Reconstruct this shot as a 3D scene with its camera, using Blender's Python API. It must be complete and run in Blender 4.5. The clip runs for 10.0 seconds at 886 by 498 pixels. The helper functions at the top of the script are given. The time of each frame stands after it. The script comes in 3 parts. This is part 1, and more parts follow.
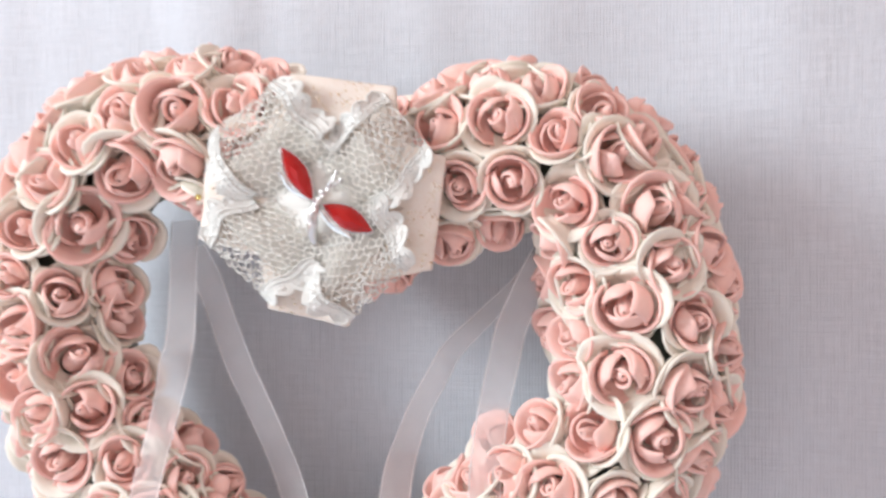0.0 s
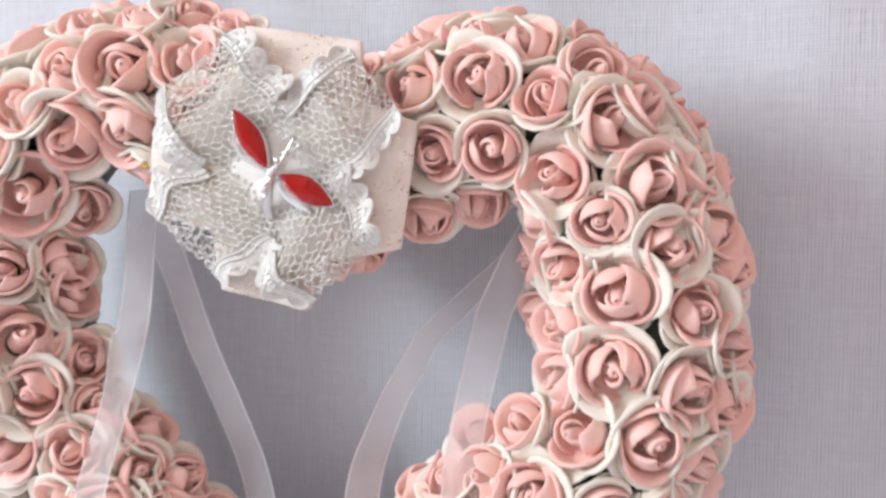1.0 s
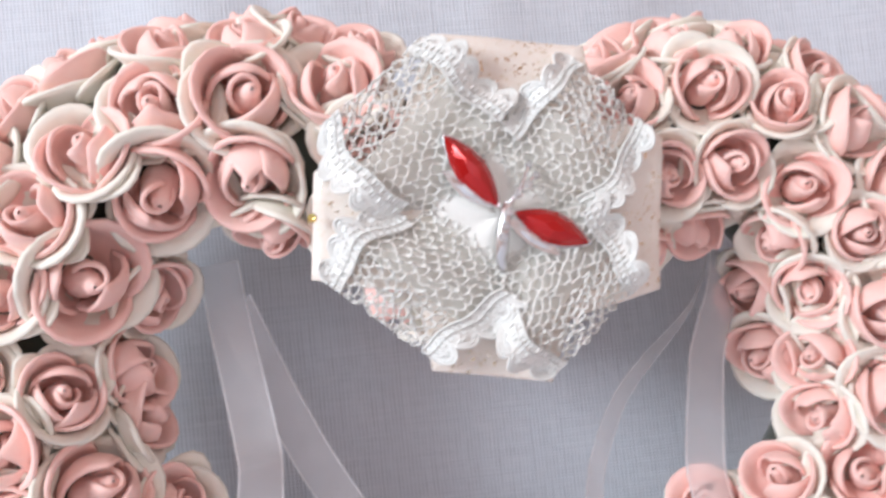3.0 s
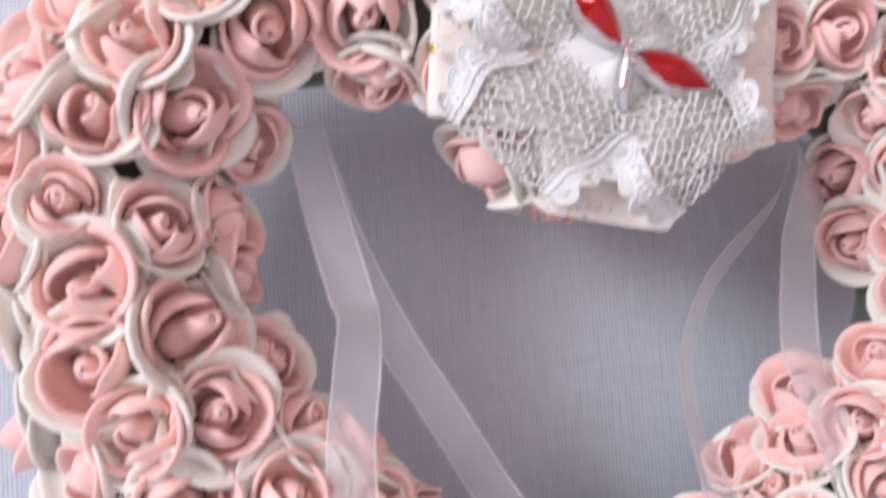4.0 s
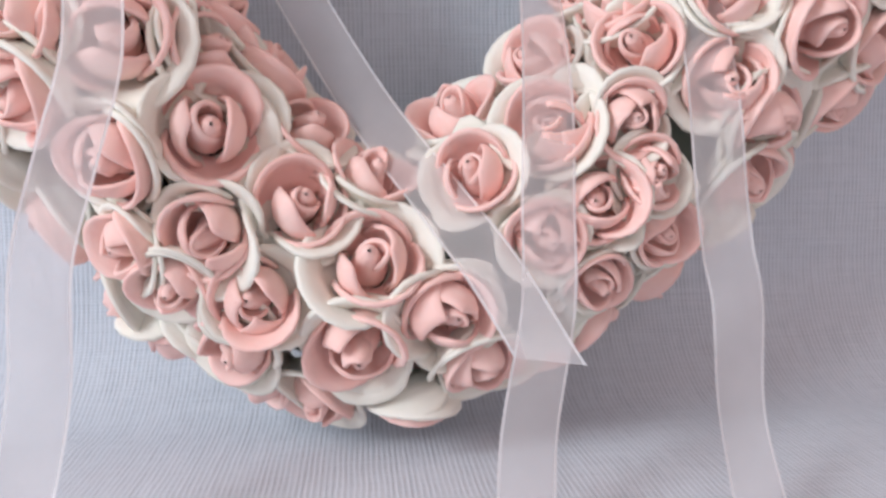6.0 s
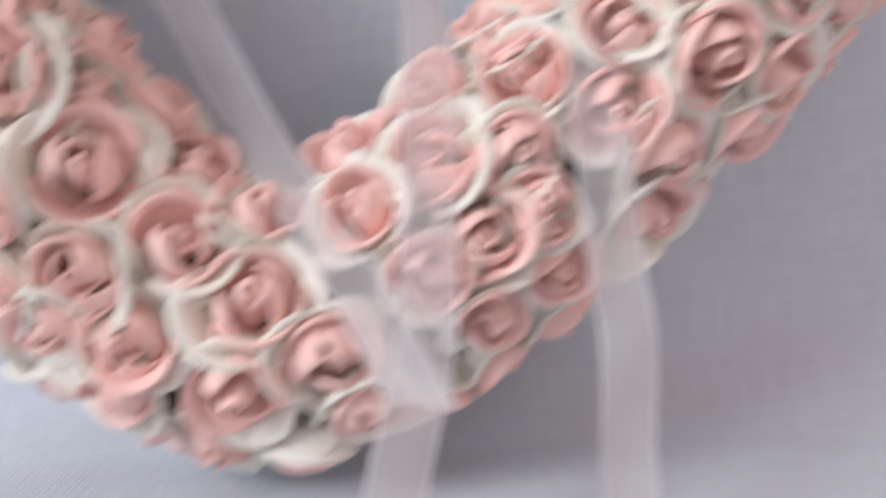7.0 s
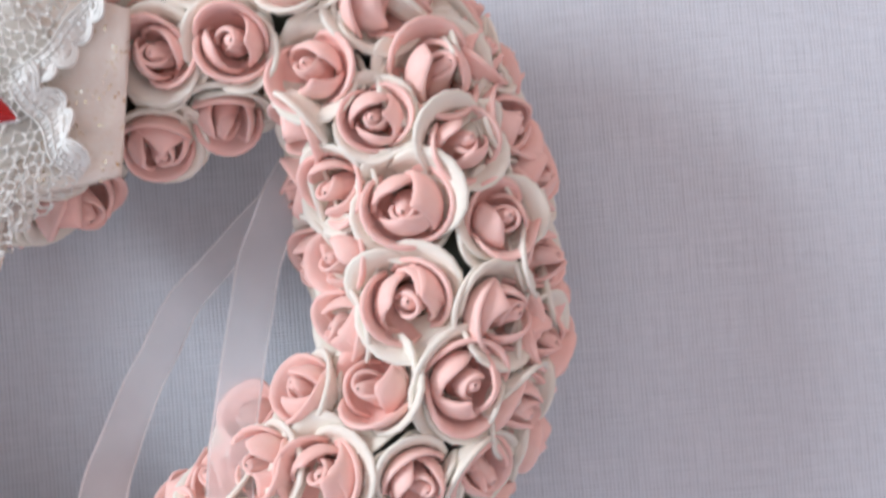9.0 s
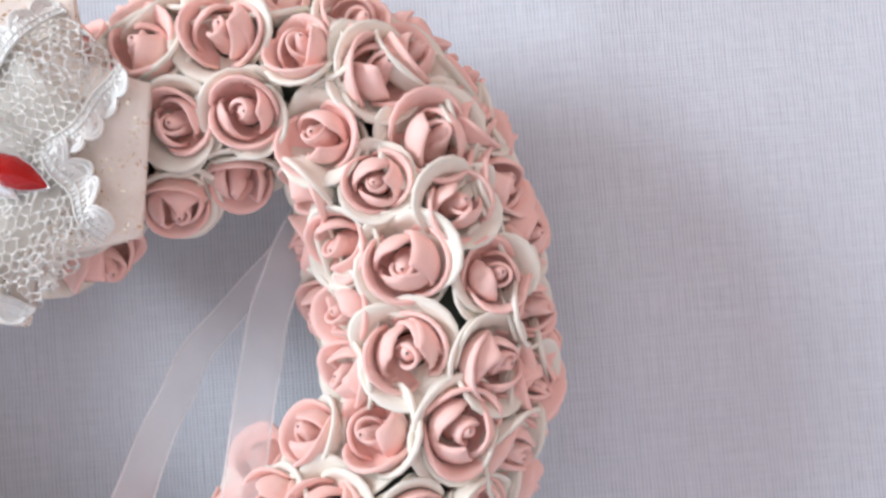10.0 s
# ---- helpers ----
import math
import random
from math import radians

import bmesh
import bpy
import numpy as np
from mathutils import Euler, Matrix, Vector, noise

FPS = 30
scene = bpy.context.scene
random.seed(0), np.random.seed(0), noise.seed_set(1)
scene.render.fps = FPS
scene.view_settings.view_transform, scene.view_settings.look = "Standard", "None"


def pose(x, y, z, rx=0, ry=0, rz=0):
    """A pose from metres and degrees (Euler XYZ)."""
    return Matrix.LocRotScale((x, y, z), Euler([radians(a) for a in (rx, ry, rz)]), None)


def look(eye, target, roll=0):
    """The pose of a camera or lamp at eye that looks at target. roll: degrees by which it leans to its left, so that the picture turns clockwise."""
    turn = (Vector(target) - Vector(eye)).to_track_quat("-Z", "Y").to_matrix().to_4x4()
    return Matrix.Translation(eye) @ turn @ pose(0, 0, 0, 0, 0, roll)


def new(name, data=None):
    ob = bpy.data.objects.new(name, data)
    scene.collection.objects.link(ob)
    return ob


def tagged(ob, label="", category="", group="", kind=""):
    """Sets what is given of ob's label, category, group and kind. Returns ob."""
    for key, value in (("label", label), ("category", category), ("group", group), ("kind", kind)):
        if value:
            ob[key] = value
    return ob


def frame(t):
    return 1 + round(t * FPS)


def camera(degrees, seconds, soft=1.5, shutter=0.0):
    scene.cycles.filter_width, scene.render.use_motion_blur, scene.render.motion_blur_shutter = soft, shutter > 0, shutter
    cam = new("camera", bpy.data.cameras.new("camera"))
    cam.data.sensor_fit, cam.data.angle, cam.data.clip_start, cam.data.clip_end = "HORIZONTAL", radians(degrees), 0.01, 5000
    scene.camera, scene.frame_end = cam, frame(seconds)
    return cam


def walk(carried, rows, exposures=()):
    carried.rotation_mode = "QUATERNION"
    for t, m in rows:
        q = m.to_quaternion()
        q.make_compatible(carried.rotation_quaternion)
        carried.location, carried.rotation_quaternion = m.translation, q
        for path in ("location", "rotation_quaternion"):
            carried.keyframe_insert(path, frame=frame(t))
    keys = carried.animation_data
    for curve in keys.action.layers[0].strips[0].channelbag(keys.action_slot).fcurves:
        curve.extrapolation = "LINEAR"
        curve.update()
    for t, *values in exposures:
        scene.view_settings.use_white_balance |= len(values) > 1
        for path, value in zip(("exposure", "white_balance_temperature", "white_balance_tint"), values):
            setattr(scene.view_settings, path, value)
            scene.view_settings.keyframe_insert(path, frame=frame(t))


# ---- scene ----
cam = camera(56.6, 10.0, soft=2.8, shutter=0.85)
PATH = [
    (0.0, (0.00000, 0.00000, 0.30000), (-0.05877, 0.29419, 0.30000), 0.00),
    (0.5, (0.01300, 0.02910, 0.30010), (-0.05786, 0.32054, 0.29365), 0.23),
    (1.0, (0.01030, 0.03500, 0.30350), (-0.05771, 0.32692, 0.29090), 0.57),
    (1.5, (-0.02870, 0.05770, 0.31240), (-0.07394, 0.35398, 0.29941), 0.40),
    (2.0, (-0.08960, 0.05750, 0.31420), (-0.09059, 0.35748, 0.31090), -1.64),
    (2.2, (-0.10738, 0.05935, 0.31439), (-0.09513, 0.35909, 0.31211), -2.82),
    (3.3, (-0.14803, 0.07844, 0.28874), (-0.10874, 0.37511, 0.30968), -6.89),
    (3.5, (-0.16270, 0.08140, 0.27890), (-0.11293, 0.37609, 0.30503), -6.59),
    (4.0, (-0.17300, 0.08800, 0.25680), (-0.12701, 0.38347, 0.28095), -4.28),
    (4.5, (-0.16400, 0.09210, 0.23590), (-0.12455, 0.38931, 0.24631), -2.64),
    (5.0, (-0.14130, 0.09780, 0.20350), (-0.10803, 0.39575, 0.19246), -1.59),
    (5.5, (-0.12530, 0.10030, 0.18350), (-0.09278, 0.39720, 0.15533), -1.13),
    (5.7, (-0.12000, 0.10266, 0.17640), (-0.08994, 0.39917, 0.14209), -0.86),
    (6.8, (-0.10753, 0.10584, 0.16913), (-0.08057, 0.40259, 0.13431), -0.99),
    (7.0, (-0.08460, 0.10780, 0.17300), (-0.06591, 0.40621, 0.14849), -1.40),
    (7.5, (-0.05410, 0.11280, 0.19530), (-0.04072, 0.41210, 0.17982), -2.38),
    (8.0, (-0.02390, 0.10330, 0.22830), (-0.01442, 0.40299, 0.21837), -3.56),
    (8.5, (0.00110, 0.09270, 0.25200), (0.00692, 0.39264, 0.25227), -4.40),
    (9.0, (0.01170, 0.08470, 0.26620), (0.01539, 0.38463, 0.27163), -4.76),
    (9.5, (0.01490, 0.07450, 0.27230), (0.01766, 0.37439, 0.27977), -4.80),
    (10.0, (0.01580, 0.06980, 0.27520), (0.01619, 0.36956, 0.28714), -4.82),
]
walk(cam, [(t, look(eye, target, roll)) for t, eye, target, roll in PATH],
     [(0.0, -0.20, 6250, 6), (1.0, -0.30, 6200, 7), (2.0, -0.32, 6050, 7), (3.5, -0.42, 6050, 10), (4.0, -0.48, 6050, 16), (4.5, -0.46, 6050, 15), (5.7, -0.52, 6000, 7), (7.0, -0.50, 6050, 7), (8.0, -0.26, 6000, 7), (9.0, -0.40, 5950, 7), (10.0, -0.24, 5950, 6)])

# ---- light ----
TABLE = 0.097          # height of the cloth on the table
WALL = 0.361           # the cloth that hangs behind the wreath
world = bpy.data.worlds.new("daylight")
scene.world = world
world.use_nodes = True
sky = world.node_tree.nodes.new("ShaderNodeTexSky")
sky.sky_type, sky.sun_disc = "NISHITA", False
sky.sun_elevation, sky.sun_rotation = radians(35), radians(250)
world.node_tree.links.new(sky.outputs[0], world.node_tree.nodes["Background"].inputs[0])
world.node_tree.nodes["Background"].inputs[1].default_value = 0.1
lamp = bpy.data.lights.new("window_daylight", "AREA")
lamp.shape, lamp.size, lamp.size_y, lamp.energy, lamp.color = "RECTANGLE", 0.50, 0.56, 23.5, (0.92, 0.96, 1.0)
window_lamp = new("window_daylight", lamp)
window_lamp.matrix_world = look((-1.09, -0.38, 0.74), (0.0, -0.38, 0.74))
# added fill from behind the camera, no known source; lifts the hollows of the roses
lamp = bpy.data.lights.new("front_fill", "AREA")
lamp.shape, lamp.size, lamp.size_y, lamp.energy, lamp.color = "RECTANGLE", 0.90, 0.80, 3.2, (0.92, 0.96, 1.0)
fill_lamp = new("front_fill", lamp)
fill_lamp.matrix_world = look((-0.30, -1.34, 0.80), (-0.30, 0.0, 0.80))


# ---- materials ----
def material(name, colour, rough=0.6, metal=0.0):
    m = bpy.data.materials.new(name)
    m.use_nodes = True
    p = m.node_tree.nodes["Principled BSDF"]
    p.inputs["Base Color"].default_value = (*colour, 1)
    p.inputs["Roughness"].default_value = rough
    p.inputs["Metallic"].default_value = metal
    return m, m.node_tree, p


def node(tree, kind, **values):
    n = tree.nodes.new(kind)
    for key, value in values.items():
        n.inputs[key.replace("_", " ")].default_value = value
    return n


def mixed(tree, fac, a, b, mode="MIX"):
    """A colour mix; fac, a and b are sockets or values."""
    n = tree.nodes.new("ShaderNodeMix")
    n.data_type, n.blend_type = "RGBA", mode
    for socket, value in ((n.inputs[0], fac), (n.inputs[6], a), (n.inputs[7], b)):
        if isinstance(value, bpy.types.NodeSocket):
            tree.links.new(value, socket)
        elif isinstance(value, tuple):
            socket.default_value = (*value, 1)
        else:
            socket.default_value = value
    return n.outputs[2]


def ramp(tree, socket, lo, hi):
    n = tree.nodes.new("ShaderNodeMapRange")
    n.inputs[1].default_value, n.inputs[2].default_value = lo, hi
    tree.links.new(socket, n.inputs[0])
    return n.outputs[0]


def bump(tree, p, height, strength, distance):
    b = tree.nodes.new("ShaderNodeBump")
    b.inputs["Strength"].default_value, b.inputs["Distance"].default_value = strength, distance
    tree.links.new(height, b.inputs["Height"])
    tree.links.new(b.outputs[0], p.inputs["Normal"])


def foam(name, colour, deep, bleed):
    """Dyed craft foam: matt, faintly mottled, a little different from flower to flower."""
    m, tree, p = material(name, colour, 0.72)
    place = tree.nodes.new("ShaderNodeTexCoord").outputs["Object"]
    big = node(tree, "ShaderNodeTexNoise", Scale=2.2, Detail=3.0)
    fine = node(tree, "ShaderNodeTexNoise", Scale=26.0, Detail=4.0)
    for n in (big, fine):
        tree.links.new(place, n.inputs["Vector"])
    one = tree.nodes.new("ShaderNodeObjectInfo").outputs["Random"]
    c = mixed(tree, ramp(tree, big.outputs[0], 0.3, 0.7), colour, deep)
    c = mixed(tree, ramp(tree, one, -0.6, 1.8), c, deep)
    tree.links.new(c, p.inputs["Base Color"])
    p.inputs["Subsurface Weight"].default_value = 0.08
    p.inputs["Subsurface Radius"].default_value = bleed
    p.inputs["Subsurface Scale"].default_value = 0.0012
    p.inputs["Sheen Weight"].default_value = 0.15
    bump(tree, p, fine.outputs[0], 0.18, 0.0004)
    return m


PINK = foam("pink_foam", (0.99, 0.71, 0.64), (0.985, 0.60, 0.53), (1.0, 0.60, 0.50))
WHITE = foam("ivory_foam", (0.92, 0.875, 0.785), (0.90, 0.835, 0.725), (1.0, 0.85, 0.75))


def linen():
    """White plain-weave linen with slubs; the pattern lies in metres along the sheet."""
    m, tree, p = material("white_linen", (0.80, 0.80, 0.82), 0.85)
    uv = tree.nodes.new("ShaderNodeUVMap").outputs[0]
    uneven = node(tree, "ShaderNodeTexNoise", Scale=260.0, Detail=2.0)
    tree.links.new(uv, uneven.inputs["Vector"])
    heights = []
    for direction, scale in (("X", 235.0), ("Y", 300.0)):
        w = node(tree, "ShaderNodeTexWave", Scale=scale, Distortion=2.4, Detail=2.0, Detail_Scale=0.2)
        w.wave_type, w.bands_direction = "BANDS", direction
        tree.links.new(uv, w.inputs["Vector"])
        heights.append(w.outputs["Fac"])
    slubs = []
    for sx, sy in ((1500.0, 45.0), (40.0, 1300.0)):
        stretch = tree.nodes.new("ShaderNodeMapping")
        stretch.inputs["Scale"].default_value = (sx, sy, 1)
        tree.links.new(uv, stretch.inputs["Vector"])
        n = node(tree, "ShaderNodeTexNoise", Scale=1.0, Detail=3.0)
        tree.links.new(stretch.outputs[0], n.inputs["Vector"])
        slubs.append(ramp(tree, n.outputs[0], 0.32, 0.78))
    weave = mixed(tree, 0.28, heights[0], heights[1])
    weave = mixed(tree, ramp(tree, uneven.outputs[0], 0.38, 0.95), weave, (0.75, 0.75, 0.75))
    slub = mixed(tree, 0.45, slubs[0], slubs[1])
    height = mixed(tree, 0.5, weave, slub)
    blot = node(tree, "ShaderNodeTexNoise", Scale=14.0, Detail=3.0)
    tree.links.new(uv, blot.inputs["Vector"])
    c = mixed(tree, ramp(tree, weave, 0.25, 0.85), (0.52, 0.54, 0.58), (0.73, 0.755, 0.815))
    c = mixed(tree, ramp(tree, slub, 0.15, 0.95), c, (0.80, 0.82, 0.875))
    c = mixed(tree, ramp(tree, blot.outputs[0], 0.3, 1.4), c, (0.66, 0.68, 0.735))
    tree.links.new(c, p.inputs["Base Color"])
    p.inputs["Sheen Weight"].default_value = 0.2
    bump(tree, p, height, 0.6, 0.0005)
    return m


LINEN = linen()


def organza(name, colour, cover):
    """Sheer woven nylon: threads that scatter light, and gaps that let it pass."""
    m, tree, p = material(name, colour, 0.35)
    uv = tree.nodes.new("ShaderNodeUVMap").outputs[0]
    w = node(tree, "ShaderNodeTexWave", Scale=850.0, Distortion=0.6, Detail=1.0)
    w.bands_direction = "X"
    n = node(tree, "ShaderNodeTexNoise", Scale=90.0, Detail=2.0)
    for t in (w, n):
        tree.links.new(uv, t.inputs["Vector"])
    both = mixed(tree, 0.55, w.outputs["Fac"], n.outputs[0])
    a = tree.nodes.new("ShaderNodeMapRange")
    a.inputs[1].default_value, a.inputs[2].default_value = 0.2, 0.8
    a.inputs[3].default_value, a.inputs[4].default_value = cover - 0.06, cover + 0.07
    tree.links.new(both, a.inputs[0])
    tree.links.new(a.outputs[0], p.inputs["Alpha"])
    p.inputs["Sheen Weight"].default_value = 0.4
    soft = node(tree, "ShaderNodeBsdfTranslucent", Color=(*colour, 1))
    clear = tree.nodes.new("ShaderNodeBsdfTransparent")
    inner = tree.nodes.new("ShaderNodeMixShader")
    tree.links.new(a.outputs[0], inner.inputs[0])
    tree.links.new(clear.outputs[0], inner.inputs[1])
    tree.links.new(soft.outputs[0], inner.inputs[2])
    outer = tree.nodes.new("ShaderNodeMixShader")
    outer.inputs[0].default_value = 0.5
    tree.links.new(p.outputs[0], outer.inputs[1])
    tree.links.new(inner.outputs[0], outer.inputs[2])
    tree.links.new(outer.outputs[0], tree.nodes["Material Output"].inputs["Surface"])
    return m


ORGANZA = organza("pink_organza", (0.97, 0.945, 0.95), 0.50)
SELVEDGE = organza("organza_selvedge", (0.985, 0.97, 0.97), 0.90)


LACE_GROUND = organza("ivory_lace_ground", (0.97, 0.95, 0.90), 0.62)


def thread(name, colour, rough, scale):
    m, tree, p = material(name, colour, rough)
    place = tree.nodes.new("ShaderNodeTexCoord").outputs["Object"]
    n = node(tree, "ShaderNodeTexNoise", Scale=scale, Detail=4.0)
    tree.links.new(place, n.inputs["Vector"])
    tree.links.new(mixed(tree, n.outputs[0], colour, tuple(v * 0.9 for v in colour)), p.inputs["Base Color"])
    p.inputs["Sheen Weight"].default_value = 0.3
    bump(tree, p, n.outputs[0], 0.5, 0.0004)
    return m


LACE = thread("ivory_lace_thread", (0.92, 0.895, 0.84), 0.85, 300.0)
BRAID = thread("white_satin_braid", (0.90, 0.89, 0.845), 0.42, 1100.0)


def glitter():
    """Peach net with flecks of gold and silver foil."""
    m, tree, p = material("peach_glitter_net", (0.90, 0.78, 0.69), 0.5)
    place = tree.nodes.new("ShaderNodeTexCoord").outputs["Object"]
    weave = node(tree, "ShaderNodeTexNoise", Scale=900.0, Detail=2.0)
    cells = node(tree, "ShaderNodeTexVoronoi", Scale=1700.0, Randomness=1.0)
    patch = node(tree, "ShaderNodeTexNoise", Scale=150.0, Detail=2.0)
    for t in (weave, cells, patch):
        tree.links.new(place, t.inputs["Vector"])
    pick = tree.nodes.new("ShaderNodeSeparateColor")
    tree.links.new(cells.outputs["Color"], pick.inputs[0])
    product = tree.nodes.new("ShaderNodeMath")
    product.operation = "MULTIPLY"
    tree.links.new(ramp(tree, pick.outputs[0], 0.86, 0.90), product.inputs[0])
    tree.links.new(ramp(tree, patch.outputs[0], 0.42, 0.58), product.inputs[1])
    fleck = product.outputs[0]
    gold = mixed(tree, pick.outputs[1], (0.62, 0.45, 0.22), (0.85, 0.80, 0.68))
    c = mixed(tree, ramp(tree, weave.outputs[0], 0.3, 0.7), (0.90, 0.82, 0.74), (0.88, 0.77, 0.68))
    tree.links.new(mixed(tree, fleck, c, gold), p.inputs["Base Color"])
    tree.links.new(fleck, p.inputs["Metallic"])
    rough = tree.nodes.new("ShaderNodeMapRange")
    rough.inputs[3].default_value, rough.inputs[4].default_value = 0.55, 0.22
    tree.links.new(fleck, rough.inputs[0])
    tree.links.new(rough.outputs[0], p.inputs["Roughness"])
    bump(tree, p, cells.outputs["Color"], 0.35, 0.0004)
    return m


GLITTER = glitter()
SILVER = material("silver_metal", (0.80, 0.80, 0.80), 0.22, 1.0)[0]
SEQUIN = material("gold_sequin", (0.90, 0.72, 0.25), 0.18, 1.0)[0]
CORE = thread("dark_green_foam", (0.13, 0.14, 0.11), 0.9, 300.0)
RUBY, ruby_tree, ruby = material("red_foiled_glass", (0.46, 0.005, 0.005), 0.07, 0.35)
ruby.inputs["Coat Weight"].default_value = 0.3
ruby.inputs["Coat Roughness"].default_value = 0.03
CRYSTAL, crystal_tree, crystal = material("clear_crystal", (0.97, 0.97, 0.98), 0.02)
crystal.inputs["Transmission Weight"].default_value = 0.85
crystal.inputs["IOR"].default_value = 1.6
# pinkish tint of the unseen walls, set to warm the bounced fill
BOUNCE_PAINT = thread("warm_bounce_paint", (0.84, 0.67, 0.61), 0.85, 40.0)
WOOD = thread("pale_wood", (0.46, 0.35, 0.25), 0.5, 30.0)


# ---- building helpers ----
def mesh_object(name, verts, faces, mat, parent=None, smooth=True, uvs=None):
    me = bpy.data.meshes.new(name)
    me.from_pydata([tuple(v) for v in verts], [], faces)
    if uvs is not None:
        layer = me.uv_layers.new(name="UVMap")
        for loop in me.loops:
            layer.data[loop.index].uv = uvs[loop.vertex_index]
    me.polygons.foreach_set("use_smooth", [smooth] * len(me.polygons))
    me.materials.append(mat)
    ob = new(name, me)
    ob.parent = parent
    return ob


def part(name, bm, mat, parent, label=""):
    me = bpy.data.meshes.new(name)
    bm.to_mesh(me)
    bm.free()
    me.materials.append(mat)
    ob = new(name, me)
    ob.parent = parent
    return tagged(ob, label)


def slab(lo, hi):
    bm = bmesh.new()
    bmesh.ops.create_cube(bm, size=1)
    for v in bm.verts:
        v.co = [(a + b) / 2 + c * (b - a) for a, b, c in zip(lo, hi, v.co)]
    return bm


class Sheets:
    """Gathers vertices and faces of one mesh."""

    def __init__(self):
        self.verts, self.faces, self.uvs = [], [], []

    def solid(self, grid, thick):
        """A grid of points as a sheet with two sides and a rounded rim."""
        g = np.array(grid, float)
        du, dv = np.gradient(g, axis=0), np.gradient(g, axis=1)
        n = np.cross(du, dv)
        n /= np.maximum(np.linalg.norm(n, axis=2, keepdims=True), 1e-9)
        nu, nv = g.shape[:2]
        base = len(self.verts)
        self.verts += list((g + n * thick / 2).reshape(-1, 3)) + list((g - n * thick / 2).reshape(-1, 3))
        at = lambda side, i, j: base + side * nu * nv + i * nv + j
        for i in range(nu - 1):
            for j in range(nv - 1):
                self.faces.append((at(0, i, j), at(0, i + 1, j), at(0, i + 1, j + 1), at(0, i, j + 1)))
                self.faces.append((at(1, i, j), at(1, i, j + 1), at(1, i + 1, j + 1), at(1, i + 1, j)))
        rim = [(i, 0) for i in range(nu)] + [(nu - 1, j) for j in range(1, nv)]
        rim += [(i, nv - 1) for i in range(nu - 2, -1, -1)] + [(0, j) for j in range(nv - 2, 0, -1)]
        mid = len(self.verts)
        for i, j in rim:
            inside = g[min(max(i, 1), nu - 2), min(max(j, 1), nv - 2)]
            out = g[i, j] - inside
            self.verts.append(g[i, j] + out / max(np.linalg.norm(out), 1e-9) * thick * 0.45)
        for k in range(len(rim)):
            a, b, m = rim[k], rim[(k + 1) % len(rim)], (k + 1) % len(rim)
            self.faces.append((at(0, *a), mid + k, mid + m, at(0, *b)))
            self.faces.append((at(1, *a), at(1, *b), mid + m, mid + k))

    def tube(self, points, radius, sides=5, closed=False):
        pts = np.array(points, float)
        n = len(pts)
        along = np.roll(pts, -1, 0) - np.roll(pts, 1, 0) if closed else np.gradient(pts, axis=0)
        along /= np.maximum(np.linalg.norm(along, axis=1, keepdims=True), 1e-9)
        side = np.cross(along, (0.31, 0.87, 0.38))
        side /= np.maximum(np.linalg.norm(side, axis=1, keepdims=True), 1e-9)
        up = np.cross(along, side)
        rad = np.broadcast_to(radius, (n,))
        base = len(self.verts)
        for i in range(n):
            for k in range(sides):
                a = 2 * math.pi * k / sides
                self.verts.append(pts[i] + rad[i] * (math.cos(a) * side[i] + math.sin(a) * up[i]))
        for i in range(n if closed else n - 1):
            for k in range(sides):
                j, m = (i + 1) % n, (k + 1) % sides
                self.faces.append((base + i * sides + k, base + j * sides + k, base + j * sides + m, base + i * sides + m))
        if not closed:
            self.faces.append(tuple(base + k for k in reversed(range(sides))))
            self.faces.append(tuple(base + (n - 1) * sides + k for k in range(sides)))

    def link(self, name, mat, parent=None, smooth=True):
        return mesh_object(name, self.verts, self.faces, mat, parent, smooth)


def smooth_line(points, steps, closed=False):
    """A Catmull-Rom curve through points of any dimension."""
    p = np.array(points, float)
    n, out = len(p), []
    for i in range(n if closed else n - 1):
        q = [p[(i + k) % n] if closed else p[min(max(i + k, 0), n - 1)] for k in (-1, 0, 1, 2)]
        for j in range(steps):
            t = j / steps
            out.append(0.5 * (2 * q[1] + (q[2] - q[0]) * t + (2 * q[0] - 5 * q[1] + 4 * q[2] - q[3]) * t * t
                              + (3 * q[1] - q[0] - 3 * q[2] + q[3]) * t ** 3))
    if not closed:
        out.append(p[-1])
    return np.array(out)


# ---- the unseen room round the table, added to bounce light ----
FLOOR = TABLE - 0.76
ROOM = [
    ("wall_back", (-1.22, 0.395, FLOOR), (0.80, 0.50, 1.80)),
    # the opening in the front wall is made for the added fill lamp
    ("wall_front_low", (-1.22, -1.47, FLOOR), (0.80, -1.35, 0.38)),
    ("wall_front_high", (-1.22, -1.47, 1.22), (0.80, -1.35, 1.80)),
    ("wall_front_left", (-1.22, -1.47, 0.38), (-0.77, -1.35, 1.22)),
    ("wall_front_right", (0.17, -1.47, 0.38), (0.80, -1.35, 1.22)),
    ("wall_right", (0.80, -1.47, FLOOR), (0.92, 0.50, 1.80)),
    ("wall_left_low", (-1.22, -1.35, FLOOR), (-1.10, 0.395, 0.45)),
    ("wall_left_high", (-1.22, -1.35, 1.03), (-1.10, 0.395, 1.80)),
    ("wall_left_near", (-1.22, -1.35, 0.45), (-1.10, -0.64, 1.03)),
    ("wall_left_far", (-1.22, -0.12, 0.45), (-1.10, 0.395, 1.03)),
    ("ceiling", (-1.22, -1.47, 1.80), (0.92, 0.50, 1.90)),
    ("floor", (-1.22, -1.47, FLOOR - 0.1), (0.92, 0.50, FLOOR)),
]
